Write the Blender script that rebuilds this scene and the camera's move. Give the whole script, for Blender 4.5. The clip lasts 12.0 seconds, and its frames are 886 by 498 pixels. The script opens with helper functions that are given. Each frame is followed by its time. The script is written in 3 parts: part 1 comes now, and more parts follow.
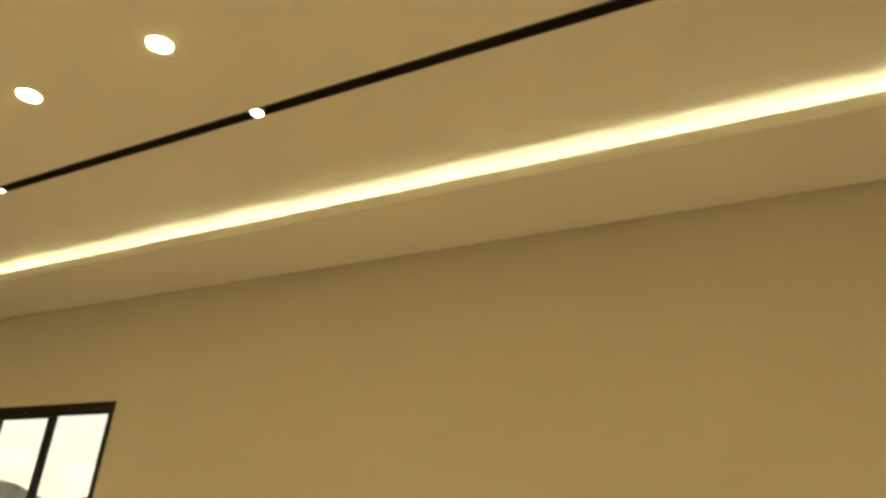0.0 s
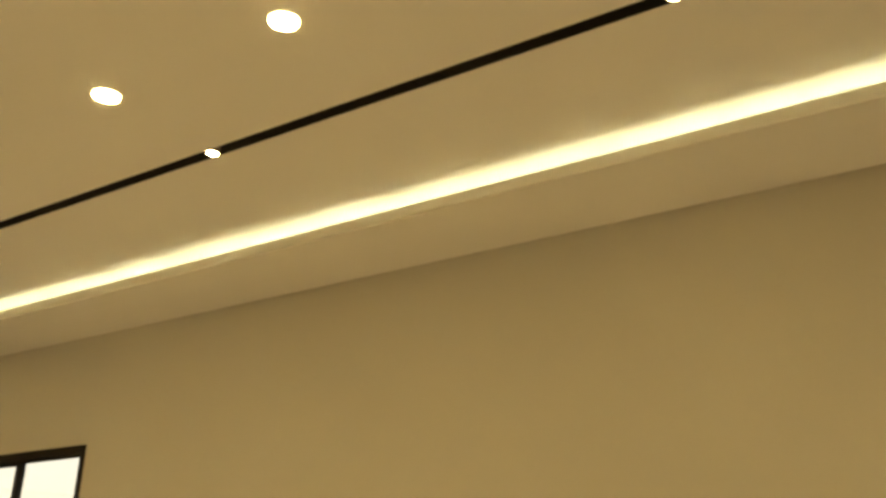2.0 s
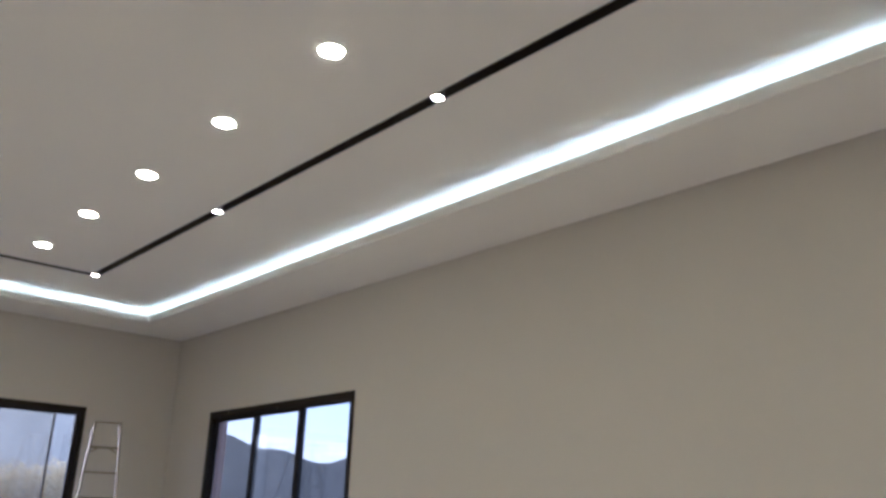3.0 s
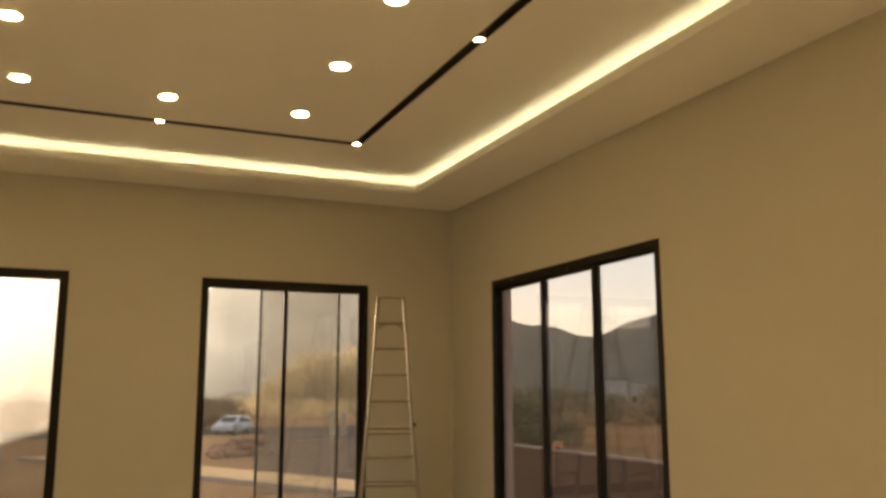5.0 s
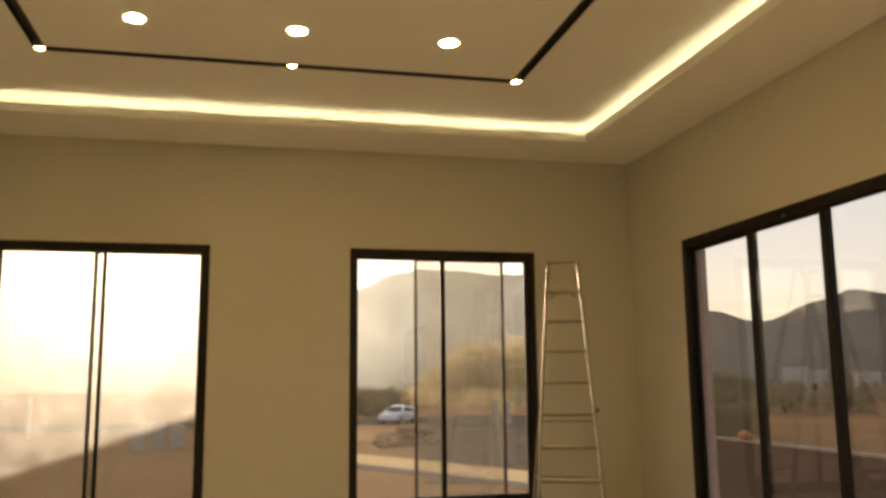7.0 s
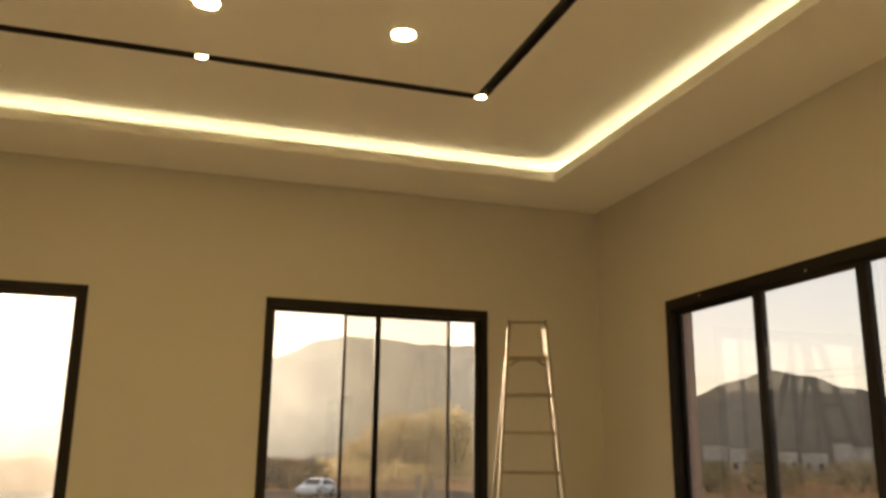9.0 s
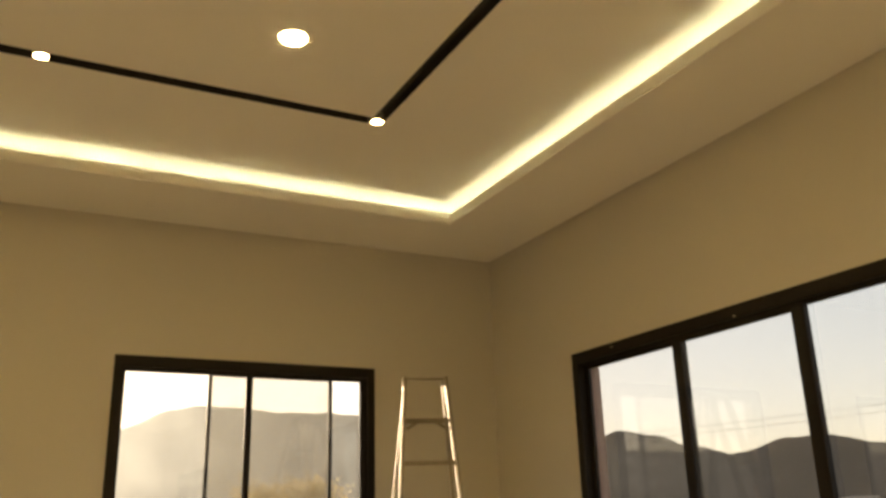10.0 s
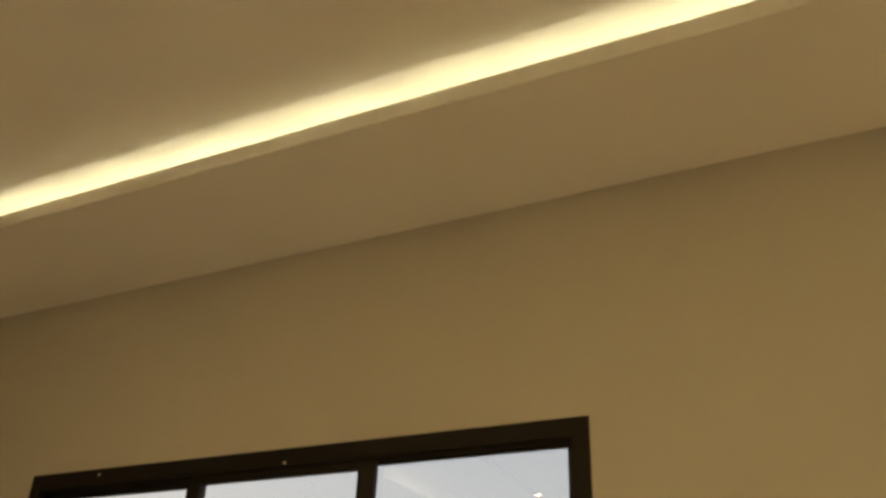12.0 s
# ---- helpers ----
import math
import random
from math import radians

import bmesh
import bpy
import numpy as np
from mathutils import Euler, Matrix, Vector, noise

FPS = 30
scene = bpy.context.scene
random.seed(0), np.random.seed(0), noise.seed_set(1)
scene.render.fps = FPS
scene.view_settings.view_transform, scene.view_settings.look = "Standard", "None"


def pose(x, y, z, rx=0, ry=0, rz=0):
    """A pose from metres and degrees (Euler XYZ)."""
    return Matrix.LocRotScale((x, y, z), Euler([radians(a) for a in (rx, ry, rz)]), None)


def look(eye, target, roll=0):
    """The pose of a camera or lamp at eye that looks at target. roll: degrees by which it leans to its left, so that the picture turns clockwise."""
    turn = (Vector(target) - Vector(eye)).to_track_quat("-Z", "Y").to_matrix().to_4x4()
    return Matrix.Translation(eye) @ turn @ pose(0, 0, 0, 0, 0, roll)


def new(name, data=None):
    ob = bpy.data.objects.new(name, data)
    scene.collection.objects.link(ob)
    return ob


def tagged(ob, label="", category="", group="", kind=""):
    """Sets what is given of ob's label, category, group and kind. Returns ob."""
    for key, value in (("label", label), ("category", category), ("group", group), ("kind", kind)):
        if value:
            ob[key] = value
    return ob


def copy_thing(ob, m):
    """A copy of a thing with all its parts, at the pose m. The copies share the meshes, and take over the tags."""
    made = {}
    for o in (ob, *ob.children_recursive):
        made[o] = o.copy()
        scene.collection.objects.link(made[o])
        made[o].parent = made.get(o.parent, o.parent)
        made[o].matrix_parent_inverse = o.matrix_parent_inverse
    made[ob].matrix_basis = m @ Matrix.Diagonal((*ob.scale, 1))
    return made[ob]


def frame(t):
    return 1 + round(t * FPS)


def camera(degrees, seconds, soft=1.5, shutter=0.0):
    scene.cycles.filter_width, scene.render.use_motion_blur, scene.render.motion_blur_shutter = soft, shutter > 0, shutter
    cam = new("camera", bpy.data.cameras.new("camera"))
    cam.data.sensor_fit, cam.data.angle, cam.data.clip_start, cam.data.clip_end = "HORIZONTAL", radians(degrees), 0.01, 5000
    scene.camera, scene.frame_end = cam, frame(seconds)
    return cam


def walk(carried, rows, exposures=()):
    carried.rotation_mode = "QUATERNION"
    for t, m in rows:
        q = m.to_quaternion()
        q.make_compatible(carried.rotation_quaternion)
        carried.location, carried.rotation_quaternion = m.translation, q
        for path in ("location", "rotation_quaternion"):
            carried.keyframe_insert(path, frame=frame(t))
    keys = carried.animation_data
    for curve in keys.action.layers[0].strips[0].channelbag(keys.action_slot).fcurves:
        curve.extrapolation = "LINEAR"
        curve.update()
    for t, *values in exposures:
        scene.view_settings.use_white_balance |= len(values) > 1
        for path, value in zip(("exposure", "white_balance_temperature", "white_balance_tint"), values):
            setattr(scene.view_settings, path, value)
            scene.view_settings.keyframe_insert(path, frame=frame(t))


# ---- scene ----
cam = camera(55.1, 12.0, soft=3.2)
PATH = [
    (0, (10.599, -4.671, 1.372), (9.544, -3.16, 2.148), 6.2),
    (0.5, (10.694, -4.622, 1.606), (9.61, -3.126, 2.371), 4.2),
    (1, (10.732, -4.656, 1.63), (9.984, -2.983, 2.431), 3.1),
    (1.5, (10.641, -4.733, 1.645), (9.982, -3.021, 2.442), 0.4),
    (2, (10.529, -4.791, 1.619), (9.564, -3.203, 2.36), 0.0),
    (2.5, (10.508, -4.735, 1.617), (9.299, -3.302, 2.313), -0.2),
    (3, (10.495, -4.567, 1.614), (9.051, -3.329, 2.232), 2.1),
    (3.5, (10.401, -4.491, 1.599), (8.791, -3.425, 2.12), 2.8),
    (5.3, (9.166, -4.114, 1.59), (7.348, -3.344, 1.909), -0.2),
    (5.5, (9.078, -4.079, 1.586), (7.253, -3.328, 1.911), 0.0),
    (6, (8.73, -3.983, 1.597), (6.835, -3.424, 1.909), -1.0),
    (6.5, (8.414, -3.929, 1.554), (6.485, -3.498, 1.858), -0.7),
    (7, (8.134, -3.869, 1.512), (6.207, -3.429, 1.821), -0.6),
    (7.2, (8.045, -3.827, 1.471), (6.13, -3.344, 1.786), -0.9),
    (8.8, (6.925, -3.669, 1.591), (5.065, -3.078, 2.026), 0.6),
    (9, (6.751, -3.632, 1.609), (4.899, -3.039, 2.077), 0.7),
    (9.5, (6.342, -3.601, 1.622), (4.572, -2.823, 2.136), -0.9),
    (10, (5.985, -3.567, 1.67), (4.297, -2.685, 2.282), -1.7),
    (10.5, (5.596, -3.467, 1.658), (3.91, -2.587, 2.274), -1.6),
    (11, (5.273, -3.408, 1.694), (3.598, -2.505, 2.311), -1.3),
    (11.5, (4.951, -3.311, 1.69), (3.415, -2.227, 2.372), -0.3),
    (11.8, (4.846, -3.107, 1.77), (3.675, -1.722, 2.614), 2.7),
    (12, (4.865, -2.983, 1.724), (4.079, -1.433, 2.714), 2.6),
]
EXPOSURES = [
    (0.0, 1.8, 7300, 10), (1.0, 1.79, 7300, 10), (1.5, 1.71, 7300, 13), (2.0, 1.79, 7300, 10), (2.6, 1.8, 7300, 10), (2.8, 1.77, 4250, 26.5), (3.6, 1.77, 4250, 26.5), (5.2, 1.43, 7500, 20), (5.8, 1.48, 7500, 20), (6.5, 1.55, 7400, 20), (7.2, 1.49, 7400, 20),
    (9.0, 1.61, 7400, 19), (10.0, 1.62, 7350, 16.5), (10.7, 1.64, 7300, 18), (11.5, 1.40, 7000, 18), (12.0, 1.37, 7200, 18),
]
walk(cam, [(t, look(eye, target, roll)) for t, eye, target, roll in PATH], EXPOSURES)

# ---- world, sun ----
SUN_AZ, SUN_EL = -97.0, 9.6          # degrees from +y towards +x, degrees above the horizon
world = bpy.data.worlds.new("dusk_sky")
scene.world = world
world.use_nodes = True
wn = world.node_tree
sky = wn.nodes.new("ShaderNodeTexSky")
sky.sky_type = "NISHITA"
sky.sun_disc = False
sky.sun_elevation, sky.sun_rotation = radians(SUN_EL), radians(SUN_AZ)
sky.air_density, sky.dust_density, sky.ozone_density = 1.0, 1.2, 1.0
pale = wn.nodes.new("ShaderNodeHueSaturation")      # dusty air takes colour out of the sky
pale.inputs["Saturation"].default_value, pale.inputs["Value"].default_value = 1.2, 2.7
even = wn.nodes.new("ShaderNodeGamma")              # and spreads its light evenly
even.inputs["Gamma"].default_value = 0.4
wn.links.new(sky.outputs[0], even.inputs["Color"])
wn.links.new(even.outputs[0], pale.inputs["Color"])
wn.links.new(pale.outputs[0], wn.nodes["Background"].inputs[0])
wn.nodes["Background"].inputs[1].default_value = 0.134
to_sun = Vector((math.sin(radians(SUN_AZ)) * math.cos(radians(SUN_EL)), math.cos(radians(SUN_AZ)) * math.cos(radians(SUN_EL)), math.sin(radians(SUN_EL))))
sun = new("sun", bpy.data.lights.new("sun", "SUN"))
sun.data.energy, sun.data.angle, sun.data.color = 1.6, radians(0.6), (1.0, 0.84, 0.62)
sun.matrix_world = look(to_sun * 50, (0, 0, 0))

LAMP = (1.0, 0.765, 0.335)             # warm white of all the lamps
LED = (0.92, 1.0, 0.72)
DOWNLIGHT_POWER, SPOT_POWER, STRIP_POWER = 44.0, 34.0, 8.8


# ---- materials ----
def material(name, color, rough=0.6, metal=0.0, grain=None, relief=0.0, relief_size=40.0, spread=0.12, blotch=1.2, per_object=0.0, matt=False, gloss=None):
    """A surface with variation at two scales (blotches, grain) and fine relief, in metres of the object."""
    m = bpy.data.materials.new(name)
    m.use_nodes = True
    n, l = m.node_tree.nodes, m.node_tree.links
    b = n["Principled BSDF"]
    b.inputs["Roughness"].default_value, b.inputs["Metallic"].default_value = rough, metal
    if matt:
        b.inputs["Specular IOR Level"].default_value = 0.0
    elif gloss is not None:
        b.inputs["Specular IOR Level"].default_value = gloss
    pos = n.new("ShaderNodeNewGeometry").outputs["Position"]
    big, fine = n.new("ShaderNodeTexNoise"), n.new("ShaderNodeTexNoise")
    big.inputs["Scale"].default_value, big.inputs["Detail"].default_value = blotch, 4
    fine.inputs["Scale"].default_value, fine.inputs["Detail"].default_value = grain or relief_size, 3
    l.new(pos, big.inputs["Vector"]), l.new(pos, fine.inputs["Vector"])
    add = n.new("ShaderNodeMath")
    add.operation = "ADD"
    l.new(big.outputs[0], add.inputs[0]), l.new(fine.outputs[0], add.inputs[1])
    ramp = n.new("ShaderNodeMapRange")
    ramp.inputs["From Min"].default_value, ramp.inputs["From Max"].default_value = 0.6, 1.4
    ramp.inputs["To Min"].default_value, ramp.inputs["To Max"].default_value = 1 - spread, 1 + spread
    l.new(add.outputs[0], ramp.inputs["Value"])
    value = ramp.outputs[0]
    if per_object:
        info, k = n.new("ShaderNodeObjectInfo"), n.new("ShaderNodeMapRange")
        k.inputs["To Min"].default_value, k.inputs["To Max"].default_value = 1 - per_object, 1 + per_object
        l.new(info.outputs["Random"], k.inputs["Value"])
        mul = n.new("ShaderNodeMath")
        mul.operation = "MULTIPLY"
        l.new(value, mul.inputs[0]), l.new(k.outputs[0], mul.inputs[1])
        value = mul.outputs[0]
    mix = n.new("ShaderNodeVectorMath")
    mix.operation = "SCALE"
    mix.inputs[0].default_value = color
    l.new(value, mix.inputs["Scale"])
    l.new(mix.outputs[0], b.inputs["Base Color"])
    if relief:
        bump = n.new("ShaderNodeBump")
        bump.inputs["Strength"].default_value, bump.inputs["Distance"].default_value = relief, 0.002
        l.new(fine.outputs[0], bump.inputs["Height"])
        l.new(bump.outputs[0], b.inputs["Normal"])
    return m


def glow(name, color, strength):
    m = bpy.data.materials.new(name)
    m.use_nodes = True
    b = m.node_tree.nodes["Principled BSDF"]
    b.inputs["Base Color"].default_value = (0.8, 0.8, 0.8, 1)
    b.inputs["Emission Color"].default_value = (*color, 1)
    b.inputs["Emission Strength"].default_value = strength
    return m


def dusty_glass(name, haze, dust, tint=(0.87, 0.86, 0.84), shade_line=None, rough=0.62, patchy=(0.65, 1.4)):
    """A clear pane with a mirror gloss at grazing angles, a film that scatters forwards round the sun (haze) and dry dust."""
    m = bpy.data.materials.new(name)
    m.use_nodes = True
    n, l = m.node_tree.nodes, m.node_tree.links
    n.remove(n["Principled BSDF"])
    clear, mirror = n.new("ShaderNodeBsdfTransparent"), n.new("ShaderNodeBsdfGlossy")
    film, dry = n.new("ShaderNodeBsdfRefraction"), n.new("ShaderNodeBsdfTranslucent")
    clear.inputs[0].default_value = (*tint, 1)
    mirror.inputs["Roughness"].default_value = 0.01
    mirror.inputs["Color"].default_value = (0.9, 0.9, 0.9, 1)
    film.inputs["Color"].default_value = (0.92, 0.95, 0.92, 1)
    film.inputs["Roughness"].default_value, film.inputs["IOR"].default_value = rough, 1.4
    dry.inputs[0].default_value = (0.74, 0.74, 0.69, 1)
    facing, power, gloss = n.new("ShaderNodeLayerWeight"), n.new("ShaderNodeMath"), n.new("ShaderNodeMapRange")
    facing.inputs[0].default_value = 0.5
    power.operation, power.inputs[1].default_value = "POWER", 5.0
    gloss.inputs["To Min"].default_value, gloss.inputs["To Max"].default_value = 0.065, 0.9
    l.new(facing.outputs["Facing"], power.inputs[0]), l.new(power.outputs[0], gloss.inputs["Value"])
    pos = n.new("ShaderNodeNewGeometry").outputs["Position"]
    stretch = n.new("ShaderNodeVectorMath")
    stretch.operation, stretch.inputs[1].default_value = "MULTIPLY", (1.0, 1.0, 1.15)
    l.new(pos, stretch.inputs[0])
    smear = n.new("ShaderNodeTexNoise")
    smear.inputs["Scale"].default_value, smear.inputs["Detail"].default_value = 4.5, 9
    smear.inputs["Roughness"].default_value = 0.62
    l.new(stretch.outputs[0], smear.inputs["Vector"])

    def share(amount, low, high):
        k = n.new("ShaderNodeMapRange")
        k.inputs["From Min"].default_value, k.inputs["From Max"].default_value = 0.3, 0.75
        k.inputs["To Min"].default_value, k.inputs["To Max"].default_value = amount * low, amount * high
        l.new(smear.outputs[0], k.inputs["Value"])
        if not shade_line:
            return k.outputs[0]
        # painted shade edge, film and dust thinned below a slanting line: z = height + slope * y
        height, slope = shade_line
        line, side, left = n.new("ShaderNodeVectorMath"), n.new("ShaderNodeMapRange"), n.new("ShaderNodeMath")
        line.operation, line.inputs[1].default_value = "DOT_PRODUCT", (0.0, -slope, 1.0)
        side.interpolation_type = "SMOOTHSTEP"
        side.inputs["From Min"].default_value, side.inputs["From Max"].default_value = height - 0.05, height + 0.05
        side.inputs["To Min"].default_value, side.inputs["To Max"].default_value = 0.10, 1.0
        left.operation = "MULTIPLY"
        l.new(pos, line.inputs[0]), l.new(line.outputs["Value"], side.inputs["Value"])
        l.new(k.outputs[0], left.inputs[0]), l.new(side.outputs[0], left.inputs[1])
        return left.outputs[0]
    a, b, c = (n.new("ShaderNodeMixShader") for _ in range(3))
    l.new(share(haze, 0.8, 1.2), a.inputs[0]), l.new(clear.outputs[0], a.inputs[1]), l.new(film.outputs[0], a.inputs[2])
    l.new(share(dust, *patchy), b.inputs[0]), l.new(a.outputs[0], b.inputs[1]), l.new(dry.outputs[0], b.inputs[2])
    l.new(gloss.outputs[0], c.inputs[0]), l.new(b.outputs[0], c.inputs[1]), l.new(mirror.outputs[0], c.inputs[2])
    l.new(c.outputs[0], n["Material Output"].inputs[0])
    return m


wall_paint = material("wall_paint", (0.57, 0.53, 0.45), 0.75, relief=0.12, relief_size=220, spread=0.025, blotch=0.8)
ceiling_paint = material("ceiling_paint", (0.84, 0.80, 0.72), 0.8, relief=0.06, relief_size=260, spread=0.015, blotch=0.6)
outer_paint = material("outer_paint", (0.60, 0.43, 0.35), 0.85, relief=0.3, relief_size=90, spread=0.06)
floor_tile = material("floor_tile", (0.70, 0.66, 0.58), 0.35, spread=0.08, grain=18)
black_metal = material("black_metal", (0.03, 0.026, 0.02), 0.6, spread=0.2)
frame_metal = material("frame_metal", (0.013, 0.010, 0.007), 0.55, 0.0, spread=0.25, grain=60, gloss=0.22)
aluminium = material("aluminium", (0.30, 0.26, 0.19), 0.48, 0.7, spread=0.15, grain=30, relief=0.15)
aluminium_step = material("aluminium_step", (0.24, 0.205, 0.15), 0.6, 0.5, spread=0.2, grain=45, relief=0.3)
rubber = material("rubber", (0.03, 0.03, 0.03), 0.8)
spot_rim = material("spot_rim", (0.22, 0.20, 0.17), 0.4, 0.6, spread=0.1)
white_trim = material("white_trim", (0.8, 0.78, 0.72), 0.5, spread=0.02)
tape_paper = material("tape_paper", (0.62, 0.55, 0.42), 0.8, spread=0.1)
downlight_glow = glow("downlight_glow", LAMP, DOWNLIGHT_POWER)
spot_glow = glow("spot_glow", LAMP, SPOT_POWER)
strip_glow = glow("strip_glow", LED, STRIP_POWER)
west_glass = dusty_glass("west_glass", 0.012, 0.015, patchy=(0.5, 1.6))
sunny_glass = dusty_glass("sunny_glass", 0.034, 0.10, (0.66, 0.64, 0.60), shade_line=(2.574, 0.31), rough=0.74, patchy=(0.35, 1.75))
north_glass = dusty_glass("north_glass", 0.004, 0.004, (0.70, 0.69, 0.68))
sand = material("sand", (0.29, 0.165, 0.08), 0.95, grain=2.5, spread=0.3, blotch=0.08, matt=True)
asphalt = material("asphalt", (0.075, 0.06, 0.05), 0.9, grain=3, spread=0.15, blotch=0.15, matt=True)
verge_gravel = material("verge_gravel", (0.115, 0.08, 0.06), 0.95, grain=3, spread=0.2, blotch=0.12, matt=True)
pale_concrete = material("pale_concrete", (0.64, 0.43, 0.22), 0.9, grain=3, spread=0.12, blotch=0.3, matt=True)
coping_stone = material("coping_stone", (0.33, 0.26, 0.21), 0.9, grain=5, spread=0.1, matt=True)
garden_wall_paint = material("garden_wall_paint", (0.13, 0.085, 0.062), 0.9, grain=4, spread=0.1, matt=True)
hazed_rock = material("hazed_rock", (0.11, 0.088, 0.068), 0.95, grain=0.09, spread=0.22, blotch=0.02, matt=True)
# haze round the sun is painted onto the hills as emission
n, l = hazed_rock.node_tree.nodes, hazed_rock.node_tree.links
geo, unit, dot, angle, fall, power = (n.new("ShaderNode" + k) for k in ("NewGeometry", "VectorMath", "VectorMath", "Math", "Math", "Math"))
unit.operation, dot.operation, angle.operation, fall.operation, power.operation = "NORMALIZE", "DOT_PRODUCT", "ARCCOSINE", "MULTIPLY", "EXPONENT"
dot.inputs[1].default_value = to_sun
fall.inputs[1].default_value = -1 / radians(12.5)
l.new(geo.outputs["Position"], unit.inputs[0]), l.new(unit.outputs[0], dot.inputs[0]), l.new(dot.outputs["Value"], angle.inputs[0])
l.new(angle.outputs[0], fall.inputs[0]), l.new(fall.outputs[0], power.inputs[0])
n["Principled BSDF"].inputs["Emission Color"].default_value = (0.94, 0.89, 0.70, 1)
haze_glow = n.new("ShaderNodeMath")
haze_glow.operation, haze_glow.inputs[1].default_value = "MULTIPLY", 1.3
# slope mottling is worked into that painted glow
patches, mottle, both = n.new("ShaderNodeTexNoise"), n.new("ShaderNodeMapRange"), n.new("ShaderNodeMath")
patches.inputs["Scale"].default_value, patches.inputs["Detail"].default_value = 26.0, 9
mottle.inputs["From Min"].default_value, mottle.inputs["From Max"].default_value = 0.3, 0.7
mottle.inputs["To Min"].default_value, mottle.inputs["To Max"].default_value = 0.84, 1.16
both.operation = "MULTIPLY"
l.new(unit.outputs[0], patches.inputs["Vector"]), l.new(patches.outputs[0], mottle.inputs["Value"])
l.new(power.outputs[0], haze_glow.inputs[0]), l.new(haze_glow.outputs[0], both.inputs[0]), l.new(mottle.outputs[0], both.inputs[1])
# the painted haze grows with distance
far, haze_ramp, airy = n.new("ShaderNodeVectorMath"), n.new("ShaderNodeMapRange"), n.new("ShaderNodeMath")
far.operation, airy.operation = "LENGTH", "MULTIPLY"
haze_ramp.inputs["From Min"].default_value, haze_ramp.inputs["From Max"].default_value = 150.0, 620.0
l.new(geo.outputs["Position"], far.inputs[0]), l.new(far.outputs["Value"], haze_ramp.inputs["Value"])
l.new(both.outputs[0], airy.inputs[0]), l.new(haze_ramp.outputs[0], airy.inputs[1])
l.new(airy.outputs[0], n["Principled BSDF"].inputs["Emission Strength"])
leaf = material("leaf", (0.25, 0.205, 0.11), 0.8, grain=4, spread=0.35, blotch=0.5, per_object=0.3, matt=True)
n, l = leaf.node_tree.nodes, leaf.node_tree.links     # thin leaves let the low sun through
lit, both = n.new("ShaderNodeBsdfTranslucent"), n.new("ShaderNodeMixShader")
lit.inputs[0].default_value = (0.78, 0.63, 0.34, 1)
both.inputs[0].default_value = 0.66
l.new(n["Principled BSDF"].outputs[0], both.inputs[1]), l.new(lit.outputs[0], both.inputs[2])
l.new(both.outputs[0], n["Material Output"].inputs[0])
scrub_leaf = material("scrub_leaf", (0.30, 0.245, 0.14), 0.85, grain=4, spread=0.35, blotch=0.5, per_object=0.3, matt=True)
hedge_leaf = material("hedge_leaf", (0.045, 0.04, 0.022), 0.8, grain=5, spread=0.35, blotch=0.5, matt=True)
bark = material("bark", (0.11, 0.075, 0.05), 0.9, grain=12, spread=0.25, matt=True)
house_paint = material("house_paint", (0.44, 0.40, 0.36), 0.85, spread=0.06, per_object=0.08)
dark_window = material("dark_window", (0.03, 0.035, 0.04), 0.15)
car_paint = material("car_paint", (0.36, 0.38, 0.41), 0.25, spread=0.03)
brick_dust = material("brick_dust", (0.19, 0.095, 0.06), 0.95, grain=6, spread=0.3, blotch=0.8, matt=True)
block_grey = material("block_grey", (0.36, 0.33, 0.31), 0.9, grain=5, spread=0.12, matt=True)
post_paint = material("post_paint", (0.3, 0.25, 0.2), 0.85, grain=6, spread=0.12, matt=True)
clay = material("clay", (0.42, 0.20, 0.09), 0.85, grain=14, spread=0.15, matt=True)
steel = material("steel", (0.18, 0.17, 0.16), 0.5, 0.6)


# ---- mesh helpers ----
def box(bm, x0, x1, y0, y1, z0, z1, bevel=0.0):
    g = bmesh.ops.create_cube(bm, size=1, matrix=Matrix.Translation(((x0 + x1) / 2, (y0 + y1) / 2, (z0 + z1) / 2)) @ Matrix.Diagonal((x1 - x0, y1 - y0, z1 - z0, 1)))
    if bevel:
        edges = list({e for v in g["verts"] for e in v.link_edges})
        bmesh.ops.bevel(bm, geom=edges, offset=bevel, segments=2, affect="EDGES", profile=0.5)


def bar(bm, a, b, w, d, side=(1, 0, 0), bevel=0.0):
    """A bar of section w (along side) by d from a to b."""
    a, b = Vector(a), Vector(b)
    z = (b - a).normalized()
    x = (Vector(side) - z * Vector(side).dot(z)).normalized()
    y = z.cross(x)
    m = Matrix((x, y, z)).transposed().to_4x4()
    m.translation = (a + b) / 2
    g = bmesh.ops.create_cube(bm, size=1, matrix=m @ Matrix.Diagonal((w, d, (b - a).length, 1)))
    if bevel:
        bmesh.ops.bevel(bm, geom=list({e for v in g["verts"] for e in v.link_edges}), offset=bevel, segments=2, affect="EDGES", profile=0.5)


def disc(bm, r0, r1, z0, z1, seg=32, at=(0, 0)):
    """A solid of turning with radius r0 at z0 and r1 at z1."""
    bmesh.ops.create_cone(bm, cap_ends=True, segments=seg, radius1=r0, radius2=r1, depth=z1 - z0, matrix=Matrix.Translation((at[0], at[1], (z0 + z1) / 2)))


